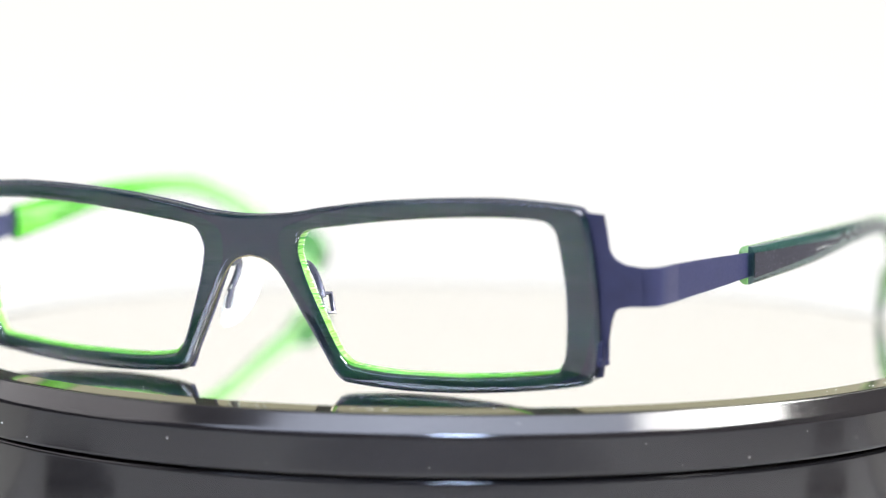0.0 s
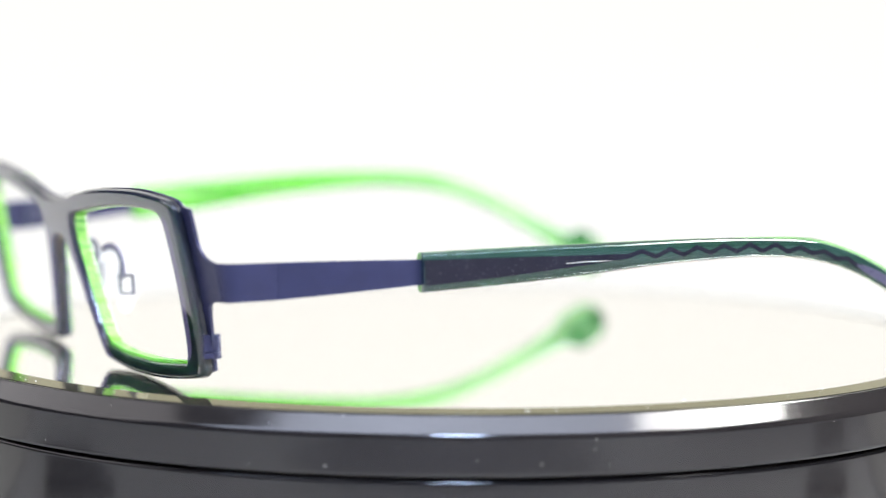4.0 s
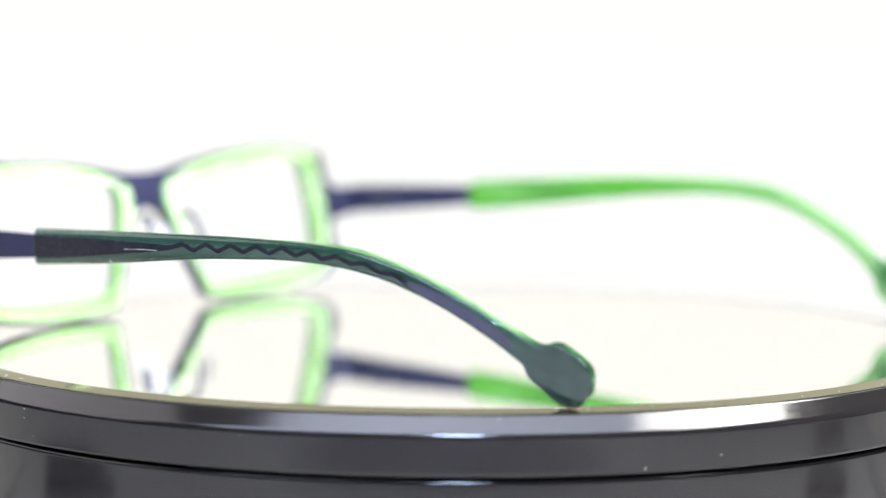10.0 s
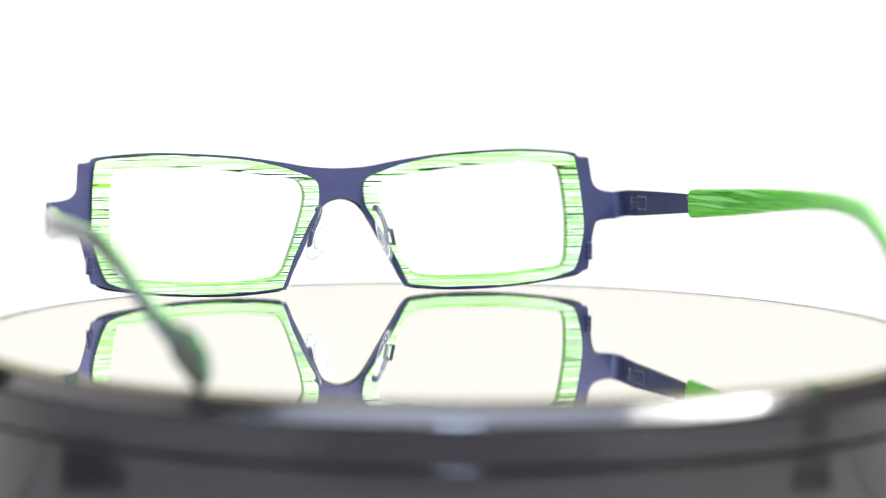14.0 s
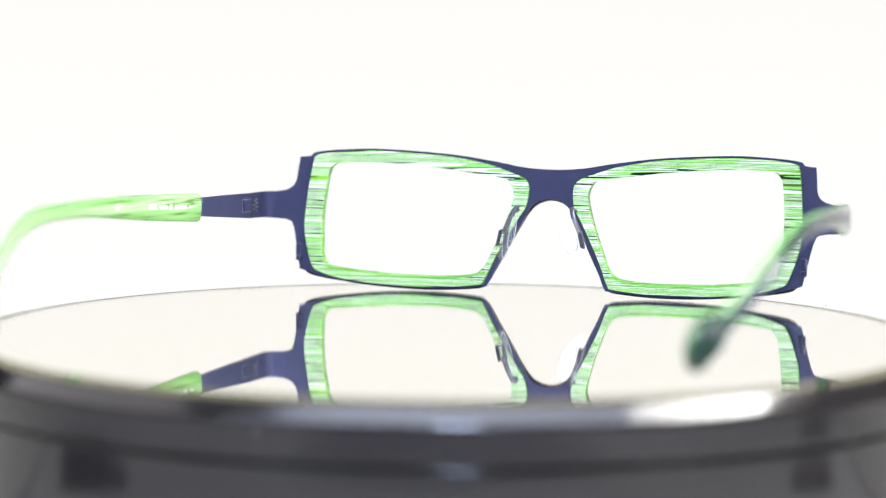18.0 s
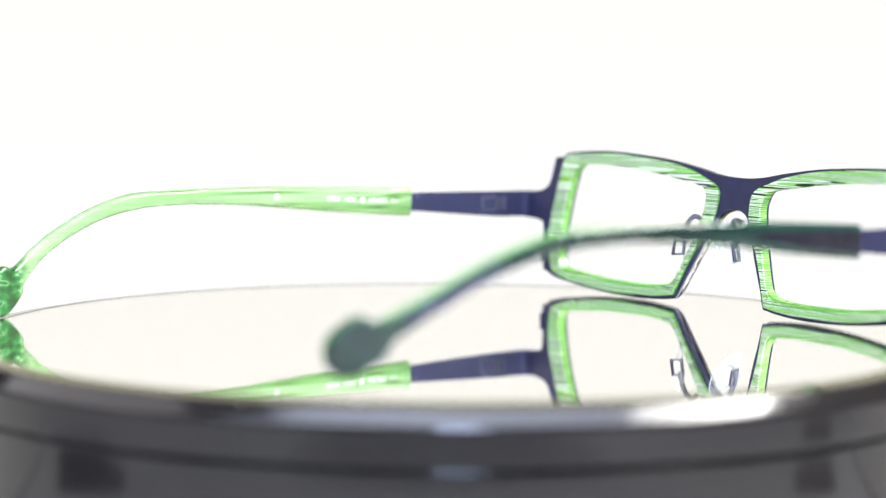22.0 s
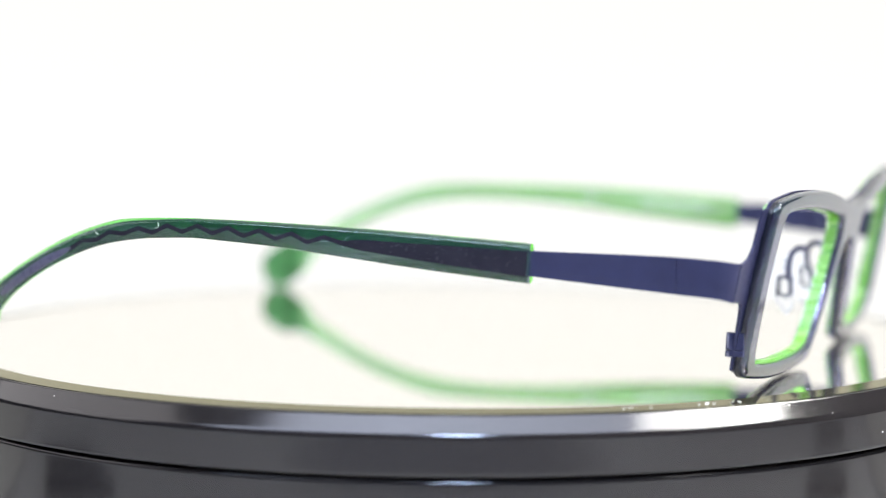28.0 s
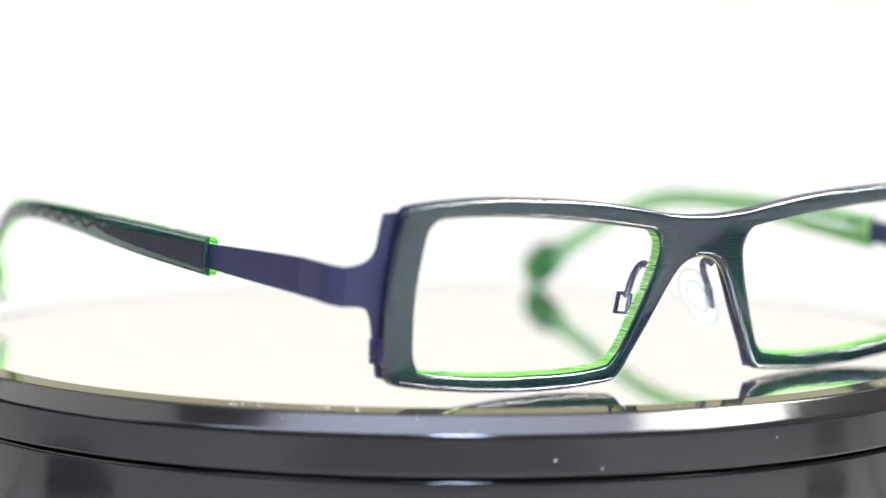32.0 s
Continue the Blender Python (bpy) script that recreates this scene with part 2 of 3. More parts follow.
def curve_through(points, closed=True, steps=6):
    """A smooth line through 2D points; a point with a third value is a corner."""
    n, out = len(points), []
    for i in range(n if closed else n - 1):
        p1, p2 = points[i], points[(i + 1) % n]
        p0 = points[i - 1] if closed or i else p1
        p3 = points[(i + 2) % n] if closed or i + 2 < n else p2
        if len(p1) > 2:
            p0 = p1
        if len(p2) > 2:
            p3 = p2
        for k in range(steps):
            t = k / steps
            w = (-t ** 3 + 2 * t * t - t, 3 * t ** 3 - 5 * t * t + 2, -3 * t ** 3 + 4 * t * t + t, t ** 3 - t * t)
            out.append(tuple(0.5 * sum(a * q[j] for a, q in zip(w, (p0, p1, p2, p3))) for j in (0, 1)))
    if not closed:
        out.append(points[-1][:2])
    return out


def plate(loops, place, lo, hi):
    """A plate with the given outline and holes; place(u, v, depth) gives the point in space."""
    flat = bmesh.new()
    for loop in loops:
        vs = [flat.verts.new((u, v, 0)) for u, v in loop]
        for i, a in enumerate(vs):
            flat.edges.new((a, vs[(i + 1) % len(vs)]))
    bmesh.ops.triangle_fill(flat, use_beauty=True, edges=flat.edges[:])
    flat.verts.index_update()
    bm = bmesh.new()
    uv = [(v.co.x, v.co.y) for v in flat.verts]
    a = [bm.verts.new(place(u, v, lo)) for u, v in uv]
    c = [bm.verts.new(place(u, v, hi)) for u, v in uv]
    for f in flat.faces:
        ids = [v.index for v in f.verts]
        bm.faces.new([a[i] for i in ids])
        bm.faces.new([c[i] for i in reversed(ids)])
    for e in flat.edges:
        if len(e.link_faces) == 1:
            i, j = (v.index for v in e.verts)
            bm.faces.new((a[i], a[j], c[j], c[i]))
    flat.free()
    bmesh.ops.recalc_face_normals(bm, faces=bm.faces)
    bmesh.ops.join_triangles(bm, faces=bm.faces[:], angle_face_threshold=0.3, angle_shape_threshold=3.1)
    return bm


def rounded_plate(loops, place, lo, hi, radius, steps=4):
    """Like plate(), with the edges at lo rounded over; the first loop is the outline, the others are holes."""
    def shifted(loop, by):
        n, out = len(loop), []
        area = sum(loop[i - 1][0] * loop[i][1] - loop[i][0] * loop[i - 1][1] for i in range(n))
        turn = 1 if area > 0 else -1
        for i in range(n):
            a, c = loop[i - 2], loop[(i + 2) % n]
            d = Vector((c[0] - a[0], c[1] - a[1])).normalized() * turn * by
            out.append((loop[i][0] - d.y, loop[i][1] + d.x))
        return out

    flat, bm = bmesh.new(), bmesh.new()
    tops, backs = [], []
    for k, loop in enumerate(loops):
        sign = 1 if k == 0 else -1
        rings = []
        for j in range(steps + 1):
            a = math.pi / 2 * j / steps
            inner = shifted(loop, sign * radius * (1 - math.sin(a)))
            rings.append([bm.verts.new(place(u, v, lo + radius * (1 - math.cos(a)))) for u, v in inner])
        rings.append([bm.verts.new(place(u, v, hi)) for u, v in loop])
        for p, q in zip(rings, rings[1:]):
            for i in range(len(loop)):
                bm.faces.new((p[i - 1], p[i], q[i], q[i - 1]))
        tops.append((shifted(loop, sign * radius), rings[0]))
        backs.append((loop, rings[-1]))
    for group in (tops, backs):
        flat, ids = bmesh.new(), {}
        for loop, verts in group:
            vs = [flat.verts.new((u, v, 0)) for u, v in loop]
            for w, target in zip(vs, verts):
                ids[w] = target
            for i in range(len(vs)):
                flat.edges.new((vs[i - 1], vs[i]))
        bmesh.ops.triangle_fill(flat, use_beauty=True, edges=flat.edges[:])
        for f in flat.faces:
            bm.faces.new([ids[v] for v in f.verts])
        flat.free()
    return bm


def revolve(profile, segments=240):
    bm = bmesh.new()
    rings = []
    for r, z in profile:
        if r < 1e-6:
            rings.append([bm.verts.new((0, 0, z))])
        else:
            rings.append([bm.verts.new((r * math.cos(2 * math.pi * k / segments), r * math.sin(2 * math.pi * k / segments), z)) for k in range(segments)])
    for p, q in zip(rings, rings[1:]):
        for k in range(segments):
            j = (k + 1) % segments
            if len(p) == 1:
                bm.faces.new((p[0], q[k], q[j]))
            elif len(q) == 1:
                bm.faces.new((p[k], p[j], q[0]))
            else:
                bm.faces.new((p[k], p[j], q[j], q[k]))
    return bm


def tube(points, radius, sides=10):
    """A round wire through points (metres)."""
    bm, rings = bmesh.new(), []
    pts = [Vector(p) for p in points]
    for i, p in enumerate(pts):
        d = (pts[min(i + 1, len(pts) - 1)] - pts[max(i - 1, 0)]).normalized()
        a = d.orthogonal().normalized() if i == 0 else (rings[-1][1] - d * rings[-1][1].dot(d)).normalized()
        c = d.cross(a)
        rings.append(([bm.verts.new(p + radius * (math.cos(2 * math.pi * k / sides) * a + math.sin(2 * math.pi * k / sides) * c)) for k in range(sides)], a))
    for (p, _), (q, _) in zip(rings, rings[1:]):
        for k in range(sides):
            bm.faces.new((p[k], p[(k + 1) % sides], q[(k + 1) % sides], q[k]))
    bm.faces.new(rings[0][0])
    bm.faces.new(rings[-1][0][::-1])
    return bm


def block(x0, x1, y0, y1, z0, z1):
    bm = bmesh.new()
    bmesh.ops.create_cube(bm, size=1)
    for v in bm.verts:
        v.co = Vector((x0 + (v.co.x + 0.5) * (x1 - x0), y0 + (v.co.y + 0.5) * (y1 - y0), z0 + (v.co.z + 0.5) * (z1 - z0)))
    return bm


# ---------------------------------------------------------------- the setting: glowing backdrop and room
TABLE = -0.036


def sweep():
    """White paper lying on the table and rising behind in a bend."""
    low_z = TABLE + 0.004
    prof = [(-0.055, low_z)] + [(0.75 + 0.35 * math.sin(a), low_z + 0.35 - 0.35 * math.cos(a)) for a in np.linspace(0, math.pi / 2, 14)] + [(1.1, 1.3)]
    bm = bmesh.new()
    rows = [[bm.verts.new((x, y, z)) for x in (-1.0, 1.0)] for y, z in prof]
    low = [[bm.verts.new((x, y + 0.003, z - 0.003)) for x in (-1.0, 1.0)] for y, z in prof]
    for r, s in ((rows, 0), (low, 1)):
        for p, q in zip(r, r[1:]):
            bm.faces.new((p[0], p[1], q[1], q[0]))
    for k in (0, 1):
        for i in range(len(rows) - 1):
            bm.faces.new((rows[i][k], rows[i + 1][k], low[i + 1][k], low[i][k]))
    for i in (0, -1):
        bm.faces.new((rows[i][0], rows[i][1], low[i][1], low[i][0]))
    return tagged(part("backdrop", bm, GLOWING_PAPER), "seamless white paper backdrop, glowing in place of lamplight", "backdrop", kind="structure")


sweep()
tagged(part("table", block(-1.3, 1.3, -0.9, 1.4, TABLE - 0.044, TABLE), TABLETOP), "plain grey table under the turntable", "table", kind="structure")
tagged(part("floor", block(-3, 3, -3, 3, -0.88, -0.8), ROOM), "plain grey floor of the room", "floor", kind="structure")
tagged(part("ceiling", block(-3, 3, -3, 3, 1.9, 2.0), ROOM), "plain pale ceiling of the room", "ceiling", kind="structure")
for nm, args in (("wall_north", (-3, 3, 3, 3.1)), ("wall_south", (-3, 3, -3.1, -3)), ("wall_east", (3, 3.1, -3.1, 3.1)), ("wall_west", (-3.1, -3, -3.1, 3.1))):
    tagged(part(nm, block(*args, -0.88, 2.0), ROOM), "plain grey wall of the room", "wall", kind="structure")

# ---------------------------------------------------------------- the turntable
turntable = thing("turntable", "round glossy black turntable with a mirrored top on a table", "turntable")
BASE = [(0, -0.0138), (0.1035, -0.0138), (0.1045, -0.0119), (0.1108, -0.0118), (0.1114, -0.0325), (0.1075, -0.0335), (0.1075, TABLE), (0, TABLE)]


def turned_profile(corners, fillet):
    """A lathe profile whose corners are rounded and whose flats keep straight shading."""
    out = [corners[0]]
    for a, b, c in zip(corners, corners[1:], corners[2:]):
        p, q, r = (Vector(v) for v in (a, b, c))
        d0, d1 = (p - q), (r - q)
        f = min(fillet, d0.length * 0.4, d1.length * 0.4)
        u, w = q + d0.normalized() * f, q + d1.normalized() * f
        out.append(tuple(u + d0.normalized() * f * 0.25))
        for k in range(6):
            t = k / 5
            out.append(tuple(u * (1 - t) ** 2 + q * 2 * t * (1 - t) + w * t * t))
        out.append(tuple(w + d1.normalized() * f * 0.25))
    return out + [corners[-1]]


platter = part("platter", revolve(turned_profile([(0, -0.0016), (0.1089, -0.0016), (0.1091, -0.0006), (0.1097, -0.0006), (0.1119, -0.0040), (0.1121, -0.0112), (0.109, -0.0116), (0.1055, -0.0116), (0.1055, -0.0132), (0, -0.0132)], 0.00065), 300), PLASTIC, turntable, "rotating glossy black rim with a bevelled edge")
part("base", revolve(turned_profile(BASE, 0.0009), 300), PLASTIC, turntable, "fixed glossy black base drum")
part("mirror", revolve([(0, -0.00016), (0.1052, -0.00016), (0.1052, -0.0012), (0, -0.0012)]), MIRROR, platter, "round mirror plate")
part("mirror_glass", revolve([(0, 0.0), (0.1051, 0.0)]), GLASS, platter, "clear cover glass, lightly dusty")
part("mirror_border", revolve([(0.1052, -0.00003), (0.1089, -0.0005), (0.1089, -0.0014), (0.1052, -0.0014)]), EDGE, platter, "olive bevelled glass border")


def specks(count, seed):
    """Small pale crumbs of dust on the rim, the border and the mirror's edge."""
    rnd = random.Random(seed)
    bm = bmesh.new()
    for _ in range(count):
        a = rnd.uniform(0, 2 * math.pi)
        kind = rnd.random()
        if kind < 0.45:
            r, z = rnd.uniform(0.1033, 0.1094), 0.0
        elif kind < 0.6:
            u = rnd.random()
            r, z = 0.1099 + 0.0019 * u, -0.0006 - 0.0031 * u
        elif kind < 0.85:
            r, z = 0.11205, -rnd.uniform(0.0045, 0.0108)
        else:
            r, z = rnd.uniform(0.08, 0.103), 0.0001
        size = rnd.uniform(0.00004, 0.0001) * (2.0 if rnd.random() < 0.08 else 1)
        bmesh.ops.create_icosphere(bm, subdivisions=1, radius=size, matrix=Matrix.Translation((r * math.cos(a), r * math.sin(a), z)) @ Matrix.Rotation(a, 4, "Z") @ Matrix.Diagonal((0.8, rnd.uniform(0.8, 2.2), rnd.uniform(0.5, 1), 1)))
    for centre, spread, many in ((193.5, 1.2, 7), (201.0, 1.6, 9), (103.0, 0.8, 5), (110.5, 1.0, 6), (117.0, 0.6, 4), (20.0, 1.0, 4), (262.0, 1.4, 5), (318.0, 0.9, 4)):
        for _ in range(many):
            a = radians(centre + rnd.gauss(0, spread))
            r = rnd.uniform(0.1078, 0.1095)
            bmesh.ops.create_icosphere(bm, subdivisions=1, radius=rnd.uniform(0.00006, 0.00016), matrix=Matrix.Translation((r * math.cos(a), r * math.sin(a), 0.0)) @ Matrix.Rotation(a, 4, "Z") @ Matrix.Diagonal((0.8, rnd.uniform(0.8, 2.0), rnd.uniform(0.7, 1.2), 1)))
    return bm


tagged(part("dust", specks(110, 4), DUST, platter, "tiny pale dust specks on the rim"), kind="stuff")

# flat black bars lie on the table round the turntable
def flat_bar(x, y, sx, sy, turn, label):
    bar = thing("flat_bar", label, "bar", "flat bars beside the turntable")
    part("bar_body", block(-sx / 2, sx / 2, -sy / 2, sy / 2, 0, 0.004), GROOVE, bar, bevel=0.001)
    bar.matrix_world = pose(x, y, TABLE, 0, 0, turn)


flat_bar(0.196, -0.094, 0.034, 0.032, 0, "small flat black metal bar lying on the table")
flat_bar(0.297, -0.104, 0.044, 0.037, 0, "flat black metal bar lying on the table")
flat_bar(-0.203, -0.1, 0.066, 0.05, -4, "wide flat black metal bar lying on the table")
# dark sheet added out of view so the front of the rim reflects darker
mat = thing("mat", "flat dark grey sheet, added to darken the reflection in the rim", "mat")
part("reflected_dark_sheet", block(-0.14, 0.14, -0.1, 0.1, 0, 0.002), DARK_SHEET, mat)
mat.matrix_world = pose(0.0, -0.375, TABLE)

# ---------------------------------------------------------------- the spectacles
spectacles = thing("spectacles", "open rectangular spectacles of blue metal and green-lined dark acetate", "spectacles")


def front_at(x, z, depth):
    """A point of the curved, leaning front; depth grows towards the wearer, 0 at the back of the metal."""
    return Vector((x, 0.1 - 0.2 * z + (4.0 if x > 0 else 2.2) * (x / 66) ** 2 + depth, z - (0.008 if x > 0 else -0.005) * x)) * MM


def both(half):
    """A symmetric closed outline from its wearer's-left half, bridge top first."""
    return half + [(-p[0], *p[1:]) for p in reversed(half) if abs(p[0]) > 0.01]


def mirrored(loop):
    return [(-x, z) for x, z in loop]


ACETATE = [(0, 31.9), (8, 32.4), (16.5, 33.9), (29, 35.6), (46.5, 36.6), (57, 36.4), (63.4, 35.85), (65.2, 35.1), (66.1, 33.2), (66.8, 28.0), (67.2, 20.0), (66.9, 12.0), (66.4, 7.04), (65.5, 4.86), (63.4, 3.55), (57.5, 2.45), (47, 1.15), (37, 0.5), (28, 0.4), (18.8, 1.0), (16.7, 1.65), (15.2, 3.35), (13.5, 6.6), (10.4, 12.4), (7.2, 18.6), (5.3, 21.6), (3.2, 23.4), (0, 24.2)]
LENS = [(57.2, 33.2), (59.6, 32.2), (60.7, 29.6), (61.5, 19.9), (60.9, 10.4), (59.8, 6.9), (57.4, 5.4), (44, 3.9), (36, 3.6), (27, 3.5), (19.8, 4.2), (17.7, 5.3), (15.8, 8.4), (11.9, 18), (10.1, 24), (10.1, 26.6), (11.2, 28.8), (13.4, 29.7), (20, 30.7), (28, 31.8), (38, 32.8), (49, 33.4)]
METAL = [(0, 32.0), (8, 32.5), (16.5, 34.0), (29, 35.7), (46.5, 36.8), (57, 36.6), (64.4, 35.9), (65.9, 34.9), (68.7, 34.6, 1), (69.1, 31.0), (69.4, 28.3), (70.4, 26.7), (72.2, 25.8), (75.0, 25.4, 1), (75.0, 18.4, 1), (72, 18.2), (70, 17.6), (69.3, 16.4), (68.7, 14.5), (66.7, 5.2, 1), (63, 4.1), (57.5, 2.7), (47, 1.4), (37, 0.75), (28, 0.65), (17.2, 1.5), (15.6, 2.3), (13.8, 6), (10.2, 12.6), (7.0, 19.0), (5.1, 22.4), (3.0, 23.8), (0, 24.4)]
METAL_HOLE = [(57, 36.15), (63.4, 35.35), (64.7, 33.91), (65.6, 27.0), (66.1, 18.3), (65.5, 13.2), (63.3, 6.4), (61, 4.55), (55, 2.87), (47, 1.85), (37, 1.25), (28, 1.25), (18.2, 2.05), (16.5, 3.1), (13.6, 9.6), (8.9, 18.4), (6.6, 22.2), (6.0, 25.5), (6.2, 28.2), (8.0, 30.0), (12.4, 31.63), (18, 33.37), (29, 35.25), (46.5, 36.35)]

lens_loop = curve_through(LENS)
lens_back = curve_through([(37 + (x - 37) * 1.001, 18.5 + (z - 18.5) * 1.002) for x, z in LENS])
hole = curve_through(METAL_HOLE)
ledge = curve_through([(37 + (x - 37) * 1.001, z + 0.6 * min(1, max(0, (9 - z) / 4)) - 0.02) for x, z in LENS])
insert = curve_through([(36.5 + (x - 36.5) * 0.9975, 18.5 + (z - 18.5) * 0.995) for x, z in METAL_HOLE])
rim = curve_through(both(ACETATE))
face = part("front_laminate", rounded_plate([rim, lens_loop, mirrored(lens_loop)], front_at, -2.75, -1.61, 1.05, 6), LAMINATE, spectacles, "glossy dark teal acetate face", smooth=50)
face.modifiers.new("weighted", "WEIGHTED_NORMAL").keep_sharp = True
part("laminate_backing", plate([rim, hole, mirrored(hole)], front_at, -1.54, -0.62), BACKING, spectacles, "navy acetate layer behind the face", bevel=0.0002)
inset = curve_through(both([(x * 0.987, 18.5 + (z - 18.5) * 0.955) for x, z in ACETATE]))
part("tint_layer", plate([inset, hole, mirrored(hole)], front_at, -1.6, -1.56), VIOLET, spectacles, "violet tint layer under the clear dark face")
for flip in (False, True):
    loops, stepped = ([mirrored(q) if flip else q for q in pair] for pair in ((insert, lens_back), (insert, ledge)))
    lining = part("rim_lining", plate(stepped, front_at, -1.54, 0.4), LIME_LAYER, spectacles, "translucent lime green acetate lining")
    part("striped_layer", plate(loops, front_at, 0.4, 0.9), GREEN, lining, "green, white and black striped acetate layer", bevel=0.0003)
part("chassis", plate([curve_through(both(METAL)), hole, mirrored(hole)], front_at, -0.6, 0.0), BLUE, spectacles, "thin blue metal plate with end wings", bevel=0.0001, segments=1)


def side_x(y):
    """How far the temple stands out at y behind the front."""
    return float(np.interp(y, *zip(*curve_through([(-2, 76.8), (10, 78.6), (36, 83), (76, 88.1), (113, 87.6), (135, 84.6), (150, 80.5), (162, 77.2)], closed=False))))


def slim(y, x):
    """The sleeve grows thinner towards its tip."""
    return -0.77 + (x + 0.77) * float(np.interp(y, [60, 100, 138, 150], [1.0, 0.7, 0.48, 0.5] if x > -0.77 else [1.0, 0.95, 0.8, 0.75]))


TOP = [(36.0, 26.2), (58.6, 27.0), (81.1, 27.5), (97.0, 27.5), (109.6, 27.0), (117.9, 26.0), (128.0, 22.9), (137.7, 18.4), (144.0, 14.6), (148.0, 11.9)]
PADDLE = [(149.6, 10.9), (151.2, 10.8), (152.6, 11.3), (154.3, 10.8), (158.0, 8.0), (159.0, 5.6), (158.6, 2.6), (156.5, 0.35), (154.3, 0.05), (152.0, 1.0), (148.6, 4.3), (147.7, 5.9)]
BOTTOM = [(146.9, 7.8), (140.9, 12.7), (132.9, 17.3), (122.9, 21.2), (112.7, 23.2), (102.2, 23.8), (93.8, 23.6), (81.1, 22.9), (58.6, 20.7), (36.2, 19.0)]


def middle(y):
    return 0.5 * (np.interp(y, *zip(*TOP)) + np.interp(y, *zip(*BOTTOM[::-1])))


def ribbon(centre, widths):
    """The outline of a band along a centre line."""
    up, low = [], []
    for i, (y, z) in enumerate(centre):
        a, c = centre[max(i - 1, 0)], centre[min(i + 1, len(centre) - 1)]
        d = Vector((c[0] - a[0], c[1] - a[1])).normalized()
        w = widths[i] / 2
        up.append((y - d.y * w, z + d.x * w))
        low.append((y + d.y * w, z - d.x * w))
    return up + low[::-1]


def core_outline(start, thick):
    """A wedge that runs out into a zigzag; start is where the zigzag begins."""
    centre, widths = [], []
    for y in np.linspace(36.4, start, 10):
        centre.append((y, middle(y)))
        widths.append(float(np.interp(y, [36, 50, start - 3, start], [4.7, 3.6, thick, 0.9])))
    step = (127.5 - start) / 18
    for k in range(1, 19):
        y = start + step * k
        centre.append((y, middle(y) + (0.68 if k % 2 else -0.6) * (1 if k < 13 else 0.6)))
        widths.append(0.85)
    return ribbon(centre, widths)


def bar_outline():
    """The flat bar that stiffens the sleeve below the bend, with rounded ends."""
    ys = np.linspace(127.0, 146.0, 14)
    return ribbon([(y, middle(y) - 0.1) for y in ys], [1.75 * math.sqrt(max(0.04, 1 - abs((y - 136.5) / 9.55) ** 8)) * float(np.interp(y, [127, 133], [0.6, 1])) for y in ys])


def along(chain, count):
    """Points at even steps along a line."""
    p = np.array(chain)
    d = np.concatenate([[0], np.cumsum(np.hypot(*np.diff(p, axis=0).T))])
    at = np.linspace(0, d[-1], count)
    return list(zip(np.interp(at, d, p[:, 0]), np.interp(at, d, p[:, 1])))


def sleeve_rows():
    """Pairs of an upper and a lower edge point from the open end to the tip of the paddle."""
    tip = PADDLE[6]
    up = curve_through(TOP + PADDLE[:6] + [tip], closed=False, steps=8)
    low = curve_through(BOTTOM[::-1] + PADDLE[:6:-1] + [tip], closed=False, steps=8)
    nu, nl = 8 * len(TOP), 8 * (len(BOTTOM) - 1)
    return list(zip(along(up[:nu + 1], 60), along(low[:nl + 1], 60))) + list(zip(along(up[nu:], 26), along(low[nl:], 26)))[1:]


SLEEVE_ROWS = sleeve_rows()


def sleeve_half(put, face, seam, radius, crown, wedge=0.0, proud=0.0):
    """One half of a sleeve: a crowned face with rounded edges, flat at the seam."""
    bm, rows, across = bmesh.new(), [], 14
    inward = 1 if seam > face else -1
    tip = Vector(SLEEVE_ROWS[-1][0])
    first = Vector(SLEEVE_ROWS[0][0])
    for u, w in SLEEVE_ROWS[:-1]:
        u, w = Vector(u), Vector(w)
        u += (u - w).normalized() * proud * float(np.interp(u.x, [98, 116], [0, 1]))
        half = (u - w).length / 2
        r = min(radius, half * 0.8)
        end = min(((u + w) / 2 - tip).length, abs(((u + w) / 2).x - first.x + 0.12) * 2.5, radius)
        sink = radius - math.sqrt(max(0, radius ** 2 - (radius - end) ** 2))
        ring = []
        for k in range(across):
            a = -math.cos(math.pi * k / (across - 1))
            s_ = a * half
            d = max(0, abs(s_) - (half - r))
            x = face + inward * (sink + r - math.sqrt(max(0, r * r - d * d)) + crown * a * a)
            q = (u + w) / 2 - (u - w) / 2 * a
            x += wedge * (q.y - 5.5) * min(1, max(0, (q.x - 143) / 6))
            ring.append(bm.verts.new(put(q.x, q.y, x)))
        for q in (w, u):
            ring.append(bm.verts.new(put(q.x, q.y, seam)))
        rows.append(ring)
    n = across + 2
    for p, q in zip(rows, rows[1:]):
        for k in range(n):
            bm.faces.new((p[k], p[(k + 1) % n], q[(k + 1) % n], q[k]))
    bm.faces.new(rows[0])
    bm.faces.new(rows[-1][::-1])
    return bm


